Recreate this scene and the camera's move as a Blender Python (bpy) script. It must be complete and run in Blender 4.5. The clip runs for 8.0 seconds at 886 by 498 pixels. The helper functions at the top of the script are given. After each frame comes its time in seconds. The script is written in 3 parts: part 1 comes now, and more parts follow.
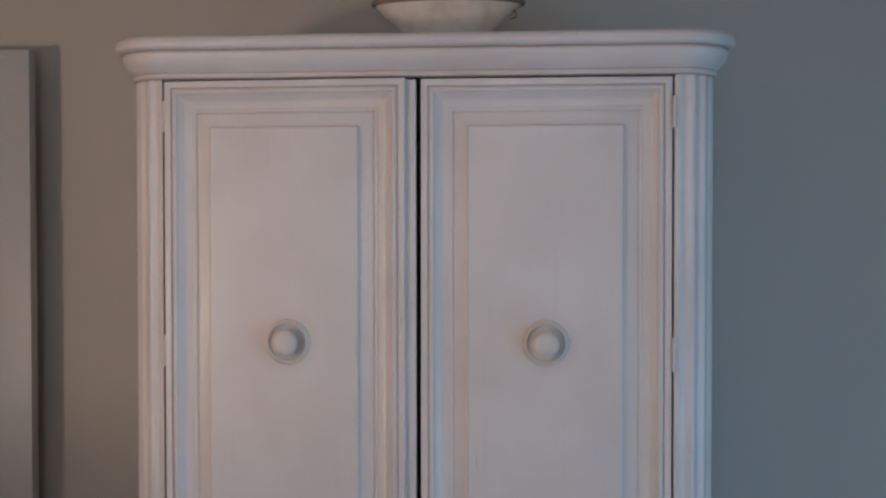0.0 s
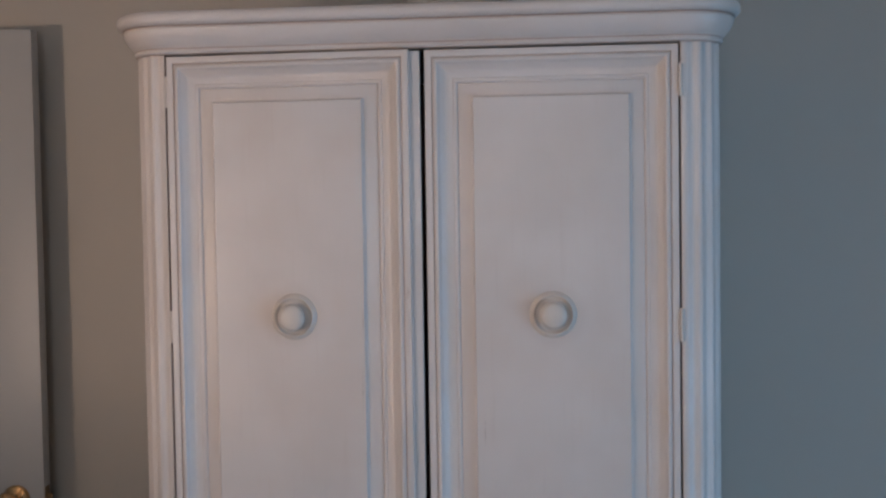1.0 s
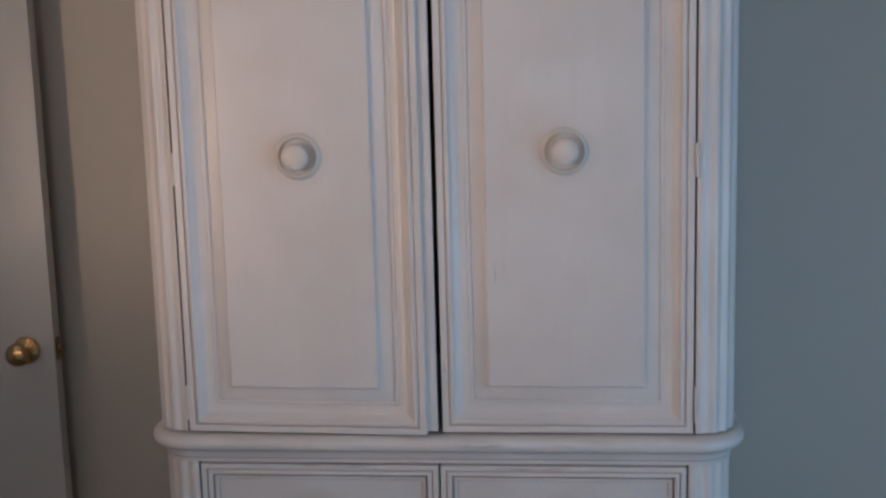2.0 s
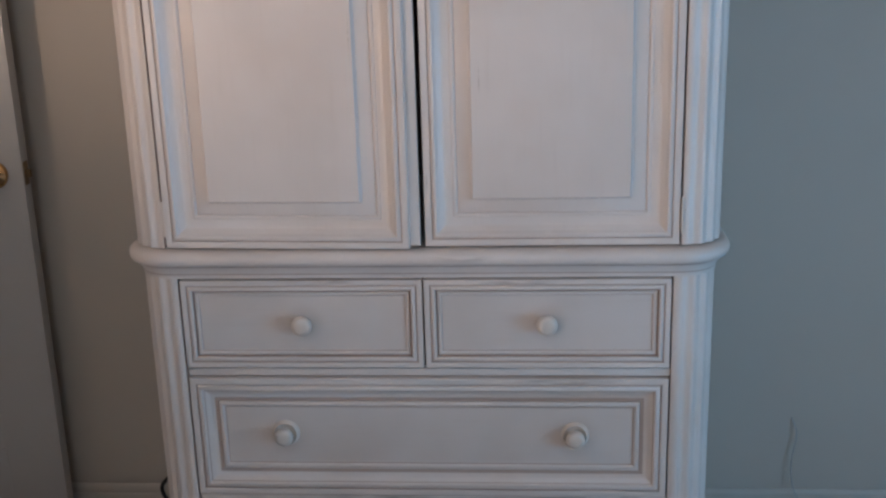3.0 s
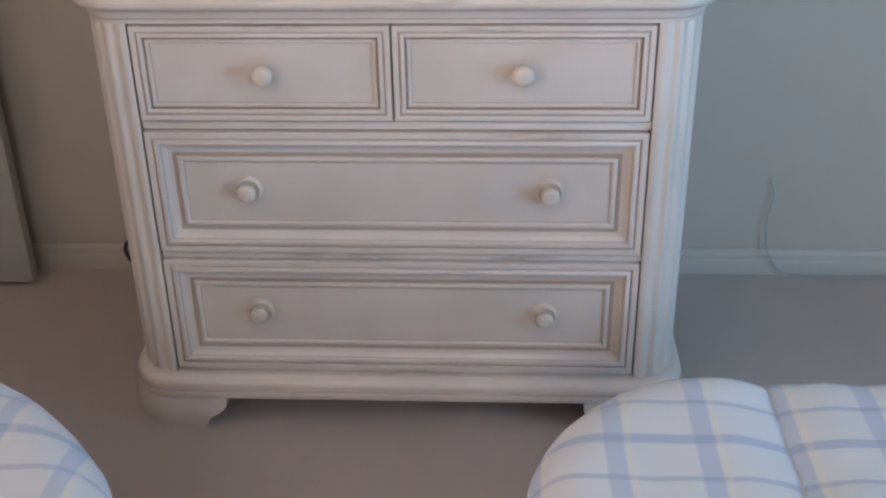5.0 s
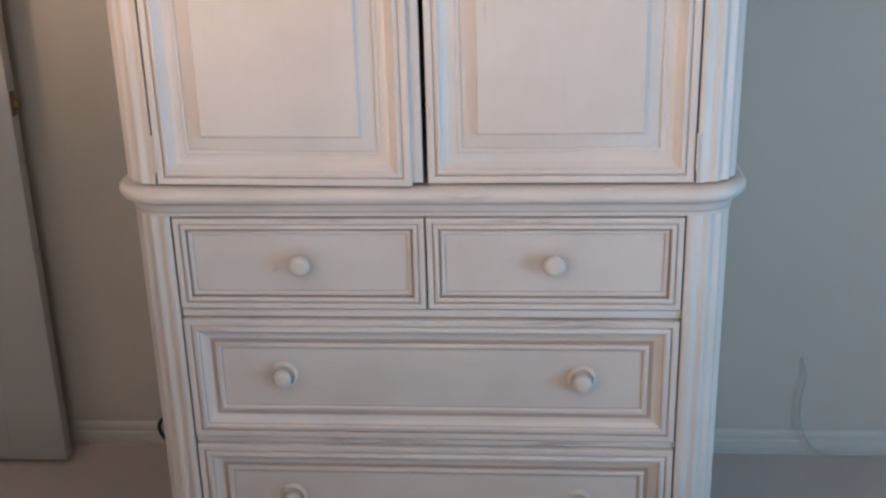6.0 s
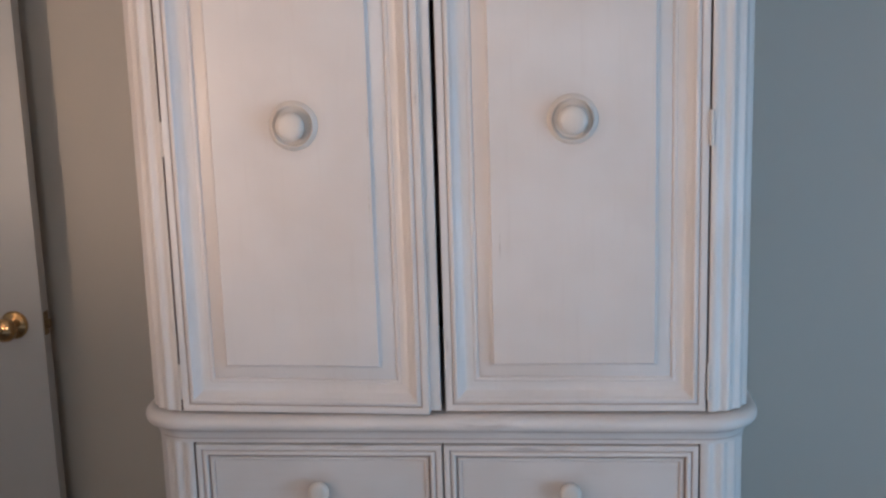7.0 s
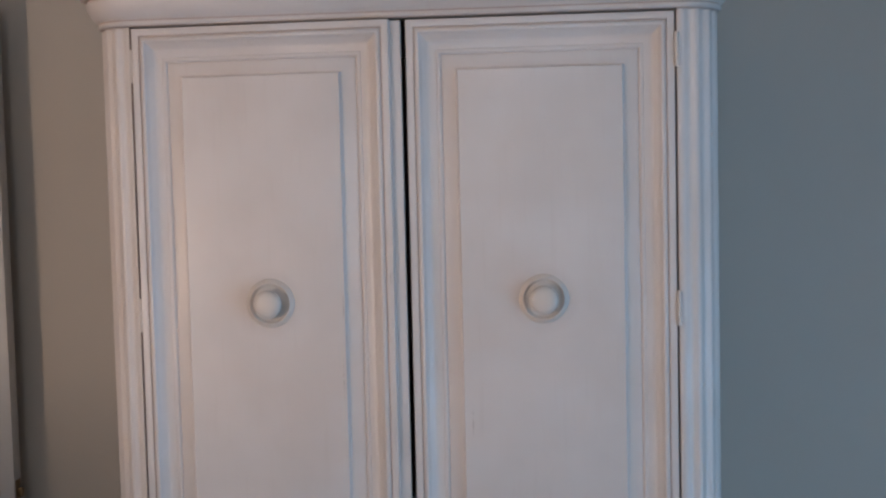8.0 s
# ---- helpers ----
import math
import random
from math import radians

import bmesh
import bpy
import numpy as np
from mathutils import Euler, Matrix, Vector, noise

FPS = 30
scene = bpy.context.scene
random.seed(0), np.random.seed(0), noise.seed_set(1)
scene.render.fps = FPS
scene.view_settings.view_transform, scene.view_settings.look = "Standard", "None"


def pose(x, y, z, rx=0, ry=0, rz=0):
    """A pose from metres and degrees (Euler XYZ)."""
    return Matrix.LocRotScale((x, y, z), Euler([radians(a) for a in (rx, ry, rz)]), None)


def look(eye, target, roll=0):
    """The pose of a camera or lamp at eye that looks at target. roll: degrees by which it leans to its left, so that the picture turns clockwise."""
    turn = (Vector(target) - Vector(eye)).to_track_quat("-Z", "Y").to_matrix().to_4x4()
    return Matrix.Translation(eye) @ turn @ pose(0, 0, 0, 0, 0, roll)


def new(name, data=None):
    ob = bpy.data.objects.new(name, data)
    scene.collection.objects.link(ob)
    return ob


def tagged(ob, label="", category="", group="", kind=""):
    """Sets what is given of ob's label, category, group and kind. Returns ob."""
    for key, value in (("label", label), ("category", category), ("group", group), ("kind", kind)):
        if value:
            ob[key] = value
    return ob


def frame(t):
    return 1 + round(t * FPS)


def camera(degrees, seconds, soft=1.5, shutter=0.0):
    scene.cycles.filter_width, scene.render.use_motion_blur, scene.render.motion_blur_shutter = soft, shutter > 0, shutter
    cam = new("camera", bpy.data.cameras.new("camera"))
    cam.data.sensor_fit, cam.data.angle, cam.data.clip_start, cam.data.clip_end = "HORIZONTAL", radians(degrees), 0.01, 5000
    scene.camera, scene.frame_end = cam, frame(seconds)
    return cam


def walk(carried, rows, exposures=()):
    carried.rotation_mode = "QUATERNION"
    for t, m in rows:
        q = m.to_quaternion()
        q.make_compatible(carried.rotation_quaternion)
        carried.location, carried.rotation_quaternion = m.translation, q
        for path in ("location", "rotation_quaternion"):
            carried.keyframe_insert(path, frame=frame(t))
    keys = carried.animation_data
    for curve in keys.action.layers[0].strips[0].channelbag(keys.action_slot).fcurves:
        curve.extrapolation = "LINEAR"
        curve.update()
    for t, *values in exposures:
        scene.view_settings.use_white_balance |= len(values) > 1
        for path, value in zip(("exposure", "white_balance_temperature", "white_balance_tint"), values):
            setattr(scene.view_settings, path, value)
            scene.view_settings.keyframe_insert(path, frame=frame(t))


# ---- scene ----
cam = camera(43.25, 8.0, soft=2.4)
# seconds, eye, yaw, pitch, roll
PATH = [
    (0.00, 0.213, -2.035, 1.630, 4.60, -1.27, -0.04),
    (0.50, 0.218, -2.027, 1.625, 4.98, -1.71, -0.32),
    (1.00, 0.217, -2.025, 1.614, 5.05, -2.24, -0.86),
    (1.20, 0.215, -2.015, 1.603, 4.90, -2.57, -1.11),
    (2.30, 0.215, -1.966, 1.529, 5.91, -11.70, -1.66),
    (2.50, 0.201, -1.961, 1.516, 5.76, -13.35, -1.86),
    (3.00, 0.192, -1.935, 1.470, 4.49, -16.50, -1.70),
    (3.50, 0.191, -1.903, 1.449, 3.91, -20.38, -1.74),
    (4.00, 0.193, -1.868, 1.426, 3.57, -25.52, -1.32),
    (4.20, 0.196, -1.856, 1.404, 3.70, -27.20, -1.15),
    (4.75, 0.190, -1.845, 1.392, 3.30, -29.60, -1.05),
    (5.30, 0.187, -1.843, 1.414, 3.27, -25.22, -1.06),
    (5.50, 0.190, -1.842, 1.424, 4.04, -23.61, -1.03),
    (6.00, 0.182, -1.851, 1.461, 4.66, -20.16, -1.57),
    (6.50, 0.187, -1.866, 1.515, 4.94, -14.78, -2.15),
    (6.70, 0.190, -1.875, 1.535, 5.06, -12.97, -2.15),
    (7.00, 0.191, -1.890, 1.558, 5.41, -10.84, -1.75),
    (7.30, 0.193, -1.903, 1.576, 5.19, -8.77, -1.22),
    (7.50, 0.198, -1.907, 1.590, 5.11, -7.59, -1.26),
    (8.00, 0.212, -1.917, 1.617, 4.39, -3.42, -1.34),
]


def aim(x, y, z, yaw, pitch, roll):
    a, b = radians(yaw), radians(pitch)
    way = Vector((-math.sin(a) * math.cos(b), math.cos(a) * math.cos(b), math.sin(b)))
    return look((x, y, z), Vector((x, y, z)) + way, roll)


walk(cam, [(r[0], aim(*r[1:])) for r in PATH], [(0.0, -0.53, 5800, 7), (1.2, -0.51, 5800, 7), (2.5, -0.35, 5850, 7), (3.0, -0.18, 5950, 7), (3.5, 0.05, 6100, 8), (4.2, 0.40, 6350, 10), (5.5, 0.46, 6500, 11), (6.0, 0.36, 6400, 9), (6.5, 0.19, 6200, 8), (7.5, -0.19, 5850, 7.5), (8.0, -0.36, 5800, 7)])

# ---- world and light ----
world = bpy.data.worlds.new("sky")
scene.world = world
world.use_nodes = True
wn = world.node_tree
sky = wn.nodes.new("ShaderNodeTexSky")
sky.sky_type = "NISHITA"
sky.sun_disc = False
sky.sun_elevation, sky.sun_rotation = radians(35), radians(200)
wn.nodes["Background"].inputs["Strength"].default_value = 0.08
wn.links.new(sky.outputs[0], wn.nodes["Background"].inputs["Color"])


def area_light(name, place, target, w, h, watts, colour):
    d = bpy.data.lights.new(name, "AREA")
    d.shape, d.size, d.size_y, d.energy, d.color = "RECTANGLE", w, h, watts, colour
    ob = new(name, d)
    ob.matrix_world = look(place, target)
    return ob


# room: front wall behind the wardrobe, window walls behind and beside the camera
X0, X1, Y0, Y1, TOP = -1.86, 2.40, -3.50, 0.65, 2.50
WIN_BACK = (-0.22, 0.42, 1.40, 2.15)      # x0, x1, z0, z1
WIN_SIDE = (-2.30, -0.80, 0.25, 1.45)    # y0, y1, z0, z1
area_light("window_daylight", (0.10, Y0 - 0.10, 1.775), (0.10, 0, 1.70), 0.62, 0.73, 18, (1.0, 0.93, 0.92))
area_light("side_window_daylight", (X1 + 0.10, -1.55, 0.85), (0, -1.55, 0.84), 1.48, 1.18, 41, (0.31, 0.64, 1.0))
bulb = bpy.data.lights.new("warm_lamp", "POINT")
bulb.energy, bulb.color, bulb.shadow_soft_size = 80, (1.0, 0.69, 0.50), 0.10
new("warm_lamp", bulb).location = (-1.66, -2.20, 1.345)

# ---- materials ----


class Mat:
    """A node material with a principled shader and short ways to wire it."""

    def __init__(self, name, rough=0.5, metal=0.0):
        self.m = bpy.data.materials.new(name)
        self.m.use_nodes = True
        self.t = self.m.node_tree
        self.b = self.t.nodes["Principled BSDF"]
        self.b.inputs["Roughness"].default_value = rough
        self.b.inputs["Metallic"].default_value = metal

    def node(self, kind, **kw):
        n = self.t.nodes.new(kind)
        for k, v in kw.items():
            n.inputs[k].default_value = v
        return n

    def wire(self, a, b):
        self.t.links.new(a, b)

    def coords(self, scale=(1, 1, 1), kind="Object", location=(0, 0, 0)):
        c = self.t.nodes.new("ShaderNodeTexCoord")
        m = self.node("ShaderNodeMapping", Scale=scale, Location=location)
        self.wire(c.outputs[kind], m.inputs["Vector"])
        return m.outputs["Vector"]

    def noise(self, scale, detail=3.0, stretch=(1, 1, 1), kind="Object", rough=0.5):
        n = self.node("ShaderNodeTexNoise", Scale=scale, Detail=detail, Roughness=rough)
        self.wire(self.coords(stretch, kind), n.inputs["Vector"])
        return n.outputs["Fac"]

    def ramp(self, src, a, b, lo=0.0, hi=1.0):
        r = self.node("ShaderNodeMapRange")
        r.interpolation_type = "SMOOTHSTEP"
        r.inputs["From Min"].default_value, r.inputs["From Max"].default_value = a, b
        r.inputs["To Min"].default_value, r.inputs["To Max"].default_value = lo, hi
        self.wire(src, r.inputs["Value"])
        return r.outputs["Result"]

    def math(self, op, a, b):
        n = self.t.nodes.new("ShaderNodeMath")
        n.operation = op
        for s, v in zip(n.inputs, (a, b)):
            if isinstance(v, (int, float)):
                s.default_value = v
            else:
                self.wire(v, s)
        return n.outputs[0]

    def mix(self, fac, a, b):
        n = self.t.nodes.new("ShaderNodeMix")
        n.data_type = "RGBA"
        for s, v in ((n.inputs[0], fac), (n.inputs[6], a), (n.inputs[7], b)):
            if isinstance(v, (int, float)):
                s.default_value = v
            elif isinstance(v, tuple):
                s.default_value = (*v, 1)
            else:
                self.wire(v, s)
        return n.outputs[2]

    def colour(self, src):
        if isinstance(src, tuple):
            self.b.inputs["Base Color"].default_value = (*src, 1)
        else:
            self.wire(src, self.b.inputs["Base Color"])
        return self

    def rough(self, src):
        self.wire(src, self.b.inputs["Roughness"])

    def bump(self, src, strength=0.2, distance=0.001):
        n = self.node("ShaderNodeBump", Strength=strength, Distance=distance)
        self.wire(src, n.inputs["Height"])
        self.wire(n.outputs["Normal"], self.b.inputs["Normal"])


def paint_finish(name, tone, stain, along, spots=(), halos=(), streak=0.10):
    """Old cream paint with a rubbed glaze; along: the way in which the brush went; spots: worn places, halos: rubbed-in glaze, both as (x, z, half width, half height)."""
    m = Mat(name, 0.36)
    stretch = {"x": (0.12, 1, 1.6), "z": (1.6, 1, 0.10)}[along]
    brush = m.noise(70, 4, stretch)
    cloud = m.noise(4.5, 3)
    c = m.mix(m.ramp(cloud, 0.35, 0.7), tone, tuple(v * k for v, k in zip(tone, (0.93, 0.91, 0.89))))
    c = m.mix(m.ramp(brush, 0.54, 0.80, 0, streak), c, stain)
    rub = m.math("MULTIPLY", m.ramp(m.noise(16, 4, stretch), 0.60, 0.72), m.ramp(m.noise(5, 2), 0.48, 0.62))
    c = m.mix(m.math("MULTIPLY", rub, 0.12), c, stain)
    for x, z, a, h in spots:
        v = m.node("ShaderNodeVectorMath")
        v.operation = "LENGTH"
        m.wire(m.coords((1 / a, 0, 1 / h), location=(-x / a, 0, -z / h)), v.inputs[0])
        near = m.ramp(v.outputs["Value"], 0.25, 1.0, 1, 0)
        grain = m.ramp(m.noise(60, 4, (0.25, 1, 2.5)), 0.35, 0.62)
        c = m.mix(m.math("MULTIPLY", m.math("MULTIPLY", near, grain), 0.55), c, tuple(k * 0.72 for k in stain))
    for x, z, a, h in halos:
        v = m.node("ShaderNodeVectorMath")
        v.operation = "LENGTH"
        m.wire(m.coords((1 / a, 0, 1 / h), location=(-x / a, 0, -z / h)), v.inputs[0])
        c = m.mix(m.math("MULTIPLY", m.ramp(v.outputs["Value"], 0.45, 1.15, 0.34, 0), m.ramp(cloud, 0.2, 0.6)), c, stain)
    m.colour(c)
    m.rough(m.ramp(m.noise(9, 3), 0.3, 0.7, 0.37, 0.44))
    m.b.inputs["Coat Weight"].default_value, m.b.inputs["Coat Roughness"].default_value = 0.05, 0.25
    m.bump(brush, 0.10, 0.0005)
    return m.m


CREAM, GLAZE = (0.67, 0.618, 0.580), (0.46, 0.37, 0.31)
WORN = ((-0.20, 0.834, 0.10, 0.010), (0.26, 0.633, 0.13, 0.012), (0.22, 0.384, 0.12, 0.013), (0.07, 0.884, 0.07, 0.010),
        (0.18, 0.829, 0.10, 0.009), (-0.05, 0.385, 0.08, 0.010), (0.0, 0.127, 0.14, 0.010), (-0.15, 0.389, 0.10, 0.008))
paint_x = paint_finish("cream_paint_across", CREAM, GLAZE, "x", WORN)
CHIPS = ((0.3625, 1.405, 0.0016, 0.035), (0.4465, 1.455, 0.0022, 0.014), (0.360, 1.28, 0.0014, 0.05), (0.0035, 1.60, 0.002, 0.03), (-0.352, 1.20, 0.0015, 0.04), (-0.448, 1.02, 0.002, 0.02))
paint_z = paint_finish("cream_paint_upright", CREAM, GLAZE, "z", CHIPS, ((0.2285, 1.4135, 0.062, 0.062), (-0.226, 1.4135, 0.062, 0.062)))
paint_post = paint_finish("cream_paint_post", CREAM, GLAZE, "z", streak=0.32)
# CREAM toned down: part of the drawers' dimmer light is in this colour
paint_panel = paint_finish("cream_paint_dimmed_panel", (0.635, 0.583, 0.545), GLAZE, "x", (),
                           ((-0.2265, 0.75, 0.042, 0.038), (0.226, 0.75, 0.042, 0.038), (-0.276, 0.519, 0.05, 0.045), (0.28, 0.518, 0.05, 0.045), (-0.276, 0.254, 0.05, 0.045), (0.278, 0.251, 0.05, 0.045)))
paint_knob = paint_finish("cream_paint_knob", (0.66, 0.595, 0.53), GLAZE, "z")
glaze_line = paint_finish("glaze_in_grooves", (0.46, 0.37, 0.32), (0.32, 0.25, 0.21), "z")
# Dark glaze plus the shade of drawer grooves and post gaps, in one colour
groove_dark = paint_finish("dark_glaze_and_shade", (0.33, 0.25, 0.205), (0.22, 0.16, 0.13), "x")
inside = Mat("bare_wood_inside", 0.6)
inside.colour(inside.mix(inside.noise(40, 4, (1, 1, 0.1)), (0.20, 0.14, 0.09), (0.13, 0.09, 0.06)))
inside = inside.m


def wall_paint(name, a, b, rough=0.6, stipple=0.3):
    m = Mat(name, rough)
    m.colour(m.mix(m.ramp(m.noise(1.3, 4), 0.3, 0.7), a, b))
    fine = m.noise(260, 2)
    m.bump(fine, stipple, 0.0008)
    return m.m


wall_mat = wall_paint("blue_grey_wall_paint", (0.458, 0.422, 0.366), (0.438, 0.402, 0.349))
ceiling_mat = wall_paint("white_ceiling_paint", (0.72, 0.71, 0.69), (0.68, 0.67, 0.65), 0.8, 0.5)
trim_mat = wall_paint("trim_paint", (0.475, 0.445, 0.395), (0.46, 0.43, 0.38), 0.45, 0.1)
door_mat = wall_paint("off_white_door_paint", (0.42, 0.415, 0.40), (0.39, 0.385, 0.37), 0.42, 0.12)

carpet = Mat("taupe_carpet", 0.95)
tuft = carpet.noise(420, 3, rough=0.7)
nap = carpet.noise(5, 4)
cc = carpet.mix(carpet.ramp(tuft, 0.3, 0.75), (0.50, 0.415, 0.372), (0.72, 0.615, 0.565))
carpet.colour(carpet.mix(carpet.ramp(nap, 0.35, 0.7, 0, 0.35), cc, (0.52, 0.435, 0.385)))
carpet.b.inputs["Sheen Weight"].default_value = 0.25
carpet.bump(tuft, 0.9, 0.006)
carpet = carpet.m

brass = Mat("polished_brass", 0.16, 1.0)
brass.colour(brass.mix(brass.noise(40, 3), (0.62, 0.41, 0.20), (0.48, 0.30, 0.14)))
brass = brass.m
dark_brass = Mat("tarnished_brass", 0.4, 1.0).colour((0.20, 0.14, 0.08)).m
black_rubber = Mat("black_rubber", 0.5).colour((0.015, 0.015, 0.016)).m
grey_cable = Mat("grey_cable", 0.5).colour((0.36, 0.36, 0.36)).m
white_pvc = Mat("white_window_frame", 0.4).colour((0.75, 0.75, 0.74)).m
thread = Mat("cream_thread", 0.9).colour((0.55, 0.54, 0.50)).m
linen = Mat("white_linen", 0.85).colour((0.72, 0.71, 0.68)).m

bowl_mat = Mat("cream_stoneware", 0.4)
bowl_mat.colour(bowl_mat.mix(bowl_mat.ramp(bowl_mat.noise(22, 4), 0.4, 0.7), (0.74, 0.70, 0.63), (0.62, 0.57, 0.50)))
bowl_mat = bowl_mat.m
rim_mat = Mat("brown_rim", 0.55)
rim_mat.colour(rim_mat.mix(rim_mat.noise(60, 3), (0.17, 0.125, 0.10), (0.27, 0.21, 0.17)))
rim_mat = rim_mat.m


def plaid():
    """Cream cotton with wide pale blue and narrow darker blue bands both ways."""
    m = Mat("blue_plaid_cotton", 0.9)
    split = m.t.nodes.new("ShaderNodeSeparateXYZ")
    wob = m.node("ShaderNodeTexNoise", Scale=9.0, Detail=2.0)
    m.wire(m.coords(kind="UV"), wob.inputs["Vector"])
    m.wire(m.coords(kind="UV"), split.inputs[0])
    c = (0.64, 0.70, 0.765)
    shift = m.math("MULTIPLY", wob.outputs["Fac"], 0.006)

    def band(axis, period, offset, half):
        v = m.math("ADD", split.outputs[axis], shift)
        f = m.math("FRACT", m.math("DIVIDE", m.math("ADD", v, offset), period), 0)
        d = m.math("ABSOLUTE", m.math("SUBTRACT", f, 0.5), 0)
        return m.ramp(d, (half - 0.002) / period, (half + 0.002) / period, 1, 0)

    for axis, period, offset, half, col, k in ((0, 0.114, 0.060, 0.0125, (0.27, 0.41, 0.68), 0.44), (1, 0.150, 0.020, 0.0090, (0.25, 0.38, 0.62), 0.56),
                                               (1, 0.150, 0.095, 0.0045, (0.25, 0.36, 0.56), 0.50), (0, 0.114, 0.041, 0.004, (0.76, 0.74, 0.62), 0.28)):
        c = m.mix(m.math("MULTIPLY", band(axis, period, offset, half), k), c, col)
    m.colour(c)
    m.b.inputs["Sheen Weight"].default_value = 0.2
    m.bump(m.noise(900, 2), 0.25, 0.0008)
    return m.m


plaid_mat = plaid()

# ---- mesh helpers ----


def part(name, bm, mats, parent=None, label="", origin=(0, 0, 0), angle=38):
    """Links a bmesh as one mesh object, shaded smooth but for its sharp edges."""
    me = bpy.data.meshes.new(name)
    bmesh.ops.recalc_face_normals(bm, faces=bm.faces[:])
    for f in bm.faces:
        f.smooth = True
    bm.to_mesh(me)
    bm.free()
    me.set_sharp_from_angle(angle=radians(angle))
    for mt in (mats if isinstance(mats, (list, tuple)) else [mats]):
        me.materials.append(mt)
    ob = new(name, me)
    ob.location = origin
    if parent:
        ob.parent = parent
    if label:
        ob["label"] = label
    return ob


def thing(name, place, label, category, group=""):
    ob = new(name)
    ob.location = place
    ob.empty_display_size = 0.1
    return tagged(ob, label, category, group)


def box(bm, x0, x1, y0, y1, z0, z1, bevel=0.0, mat=0):
    m = Matrix.LocRotScale(((x0 + x1) / 2, (y0 + y1) / 2, (z0 + z1) / 2), None, (x1 - x0, y1 - y0, z1 - z0))
    v = bmesh.ops.create_cube(bm, size=1, matrix=m)["verts"]
    for f in {f for w in v for f in w.link_faces}:
        f.material_index = mat
    if bevel:
        bmesh.ops.bevel(bm, geom=list({e for w in v for e in w.link_edges}), offset=bevel, segments=2, profile=0.6, affect="EDGES")
    return bm


def boxed(*a, **k):
    return box(bmesh.new(), *a, **k)


def rings(x0, x1, z0, z1, profile, cap_first=True, cap_last=True, origin=(0, 0, 0)):
    """A mitred rectangular moulding: each (inset, y, material) is one ring within the rectangle."""
    bm = bmesh.new()
    loops = []
    ox, oy, oz = origin
    for i, y, _ in profile:
        loops.append([bm.verts.new((px - ox, y - oy, pz - oz)) for px, pz in ((x0 + i, z0 + i), (x1 - i, z0 + i), (x1 - i, z1 - i), (x0 + i, z1 - i))])
    for (a, b), (_, _, mt) in zip(zip(loops, loops[1:]), profile[1:]):
        for k in range(4):
            f = bm.faces.new((a[k], a[(k + 1) % 4], b[(k + 1) % 4], b[k]))
            f.material_index = mt
    if cap_first:
        bm.faces.new(loops[0])
    if cap_last:
        bm.faces.new(loops[-1])
    return bm


def arc(d, hw, front, r, back, n=12):
    """A U-shaped line round the front, swollen by d: from one back corner round to the other."""
    h, f, q = hw + d, front - d, r + d
    pts = [(-h, back)]
    pts += [(-h + q - q * math.cos(radians(90) * k / n), f + q - q * math.sin(radians(90) * k / n)) for k in range(n + 1)]
    pts += [(-x, y) for x, y in reversed(pts)]
    return pts


def sweep(profile, hw, front, r, back):
    """A solid slab whose front and side edges carry the profile of (swell, z, material)."""
    bm = bmesh.new()
    loops = [[bm.verts.new((x, y, z)) for x, y in arc(d, hw, front, r, back)] for d, z, _ in profile]
    for (a, b), (_, _, mt) in zip(zip(loops, loops[1:]), profile[1:]):
        for k in range(len(a) - 1):
            f = bm.faces.new((a[k], a[k + 1], b[k + 1], b[k]))
            f.material_index = mt
    bm.faces.new(loops[0])
    bm.faces.new(loops[-1])
    bm.faces.new([l[0] for l in loops] + [l[-1] for l in reversed(loops)])
    return bm


def lathe(profile, n=28, axis="z", centre=(0, 0, 0)):
    """A turned body: (radius, height) round z, or standing out along -y."""
    bm = bmesh.new()
    loops = []
    for r, h in profile:
        r = max(r, 1e-4)
        ring = []
        for k in range(n):
            a = 2 * math.pi * k / n
            p = (r * math.cos(a), r * math.sin(a), h) if axis == "z" else (r * math.cos(a), -h, r * math.sin(a))
            ring.append(bm.verts.new(Vector(p) + Vector(centre)))
        loops.append(ring)
    for a, b in zip(loops, loops[1:]):
        for k in range(n):
            bm.faces.new((a[k], a[(k + 1) % n], b[(k + 1) % n], b[k]))
    bm.faces.new(loops[0])
    bm.faces.new(loops[-1])
    return bm


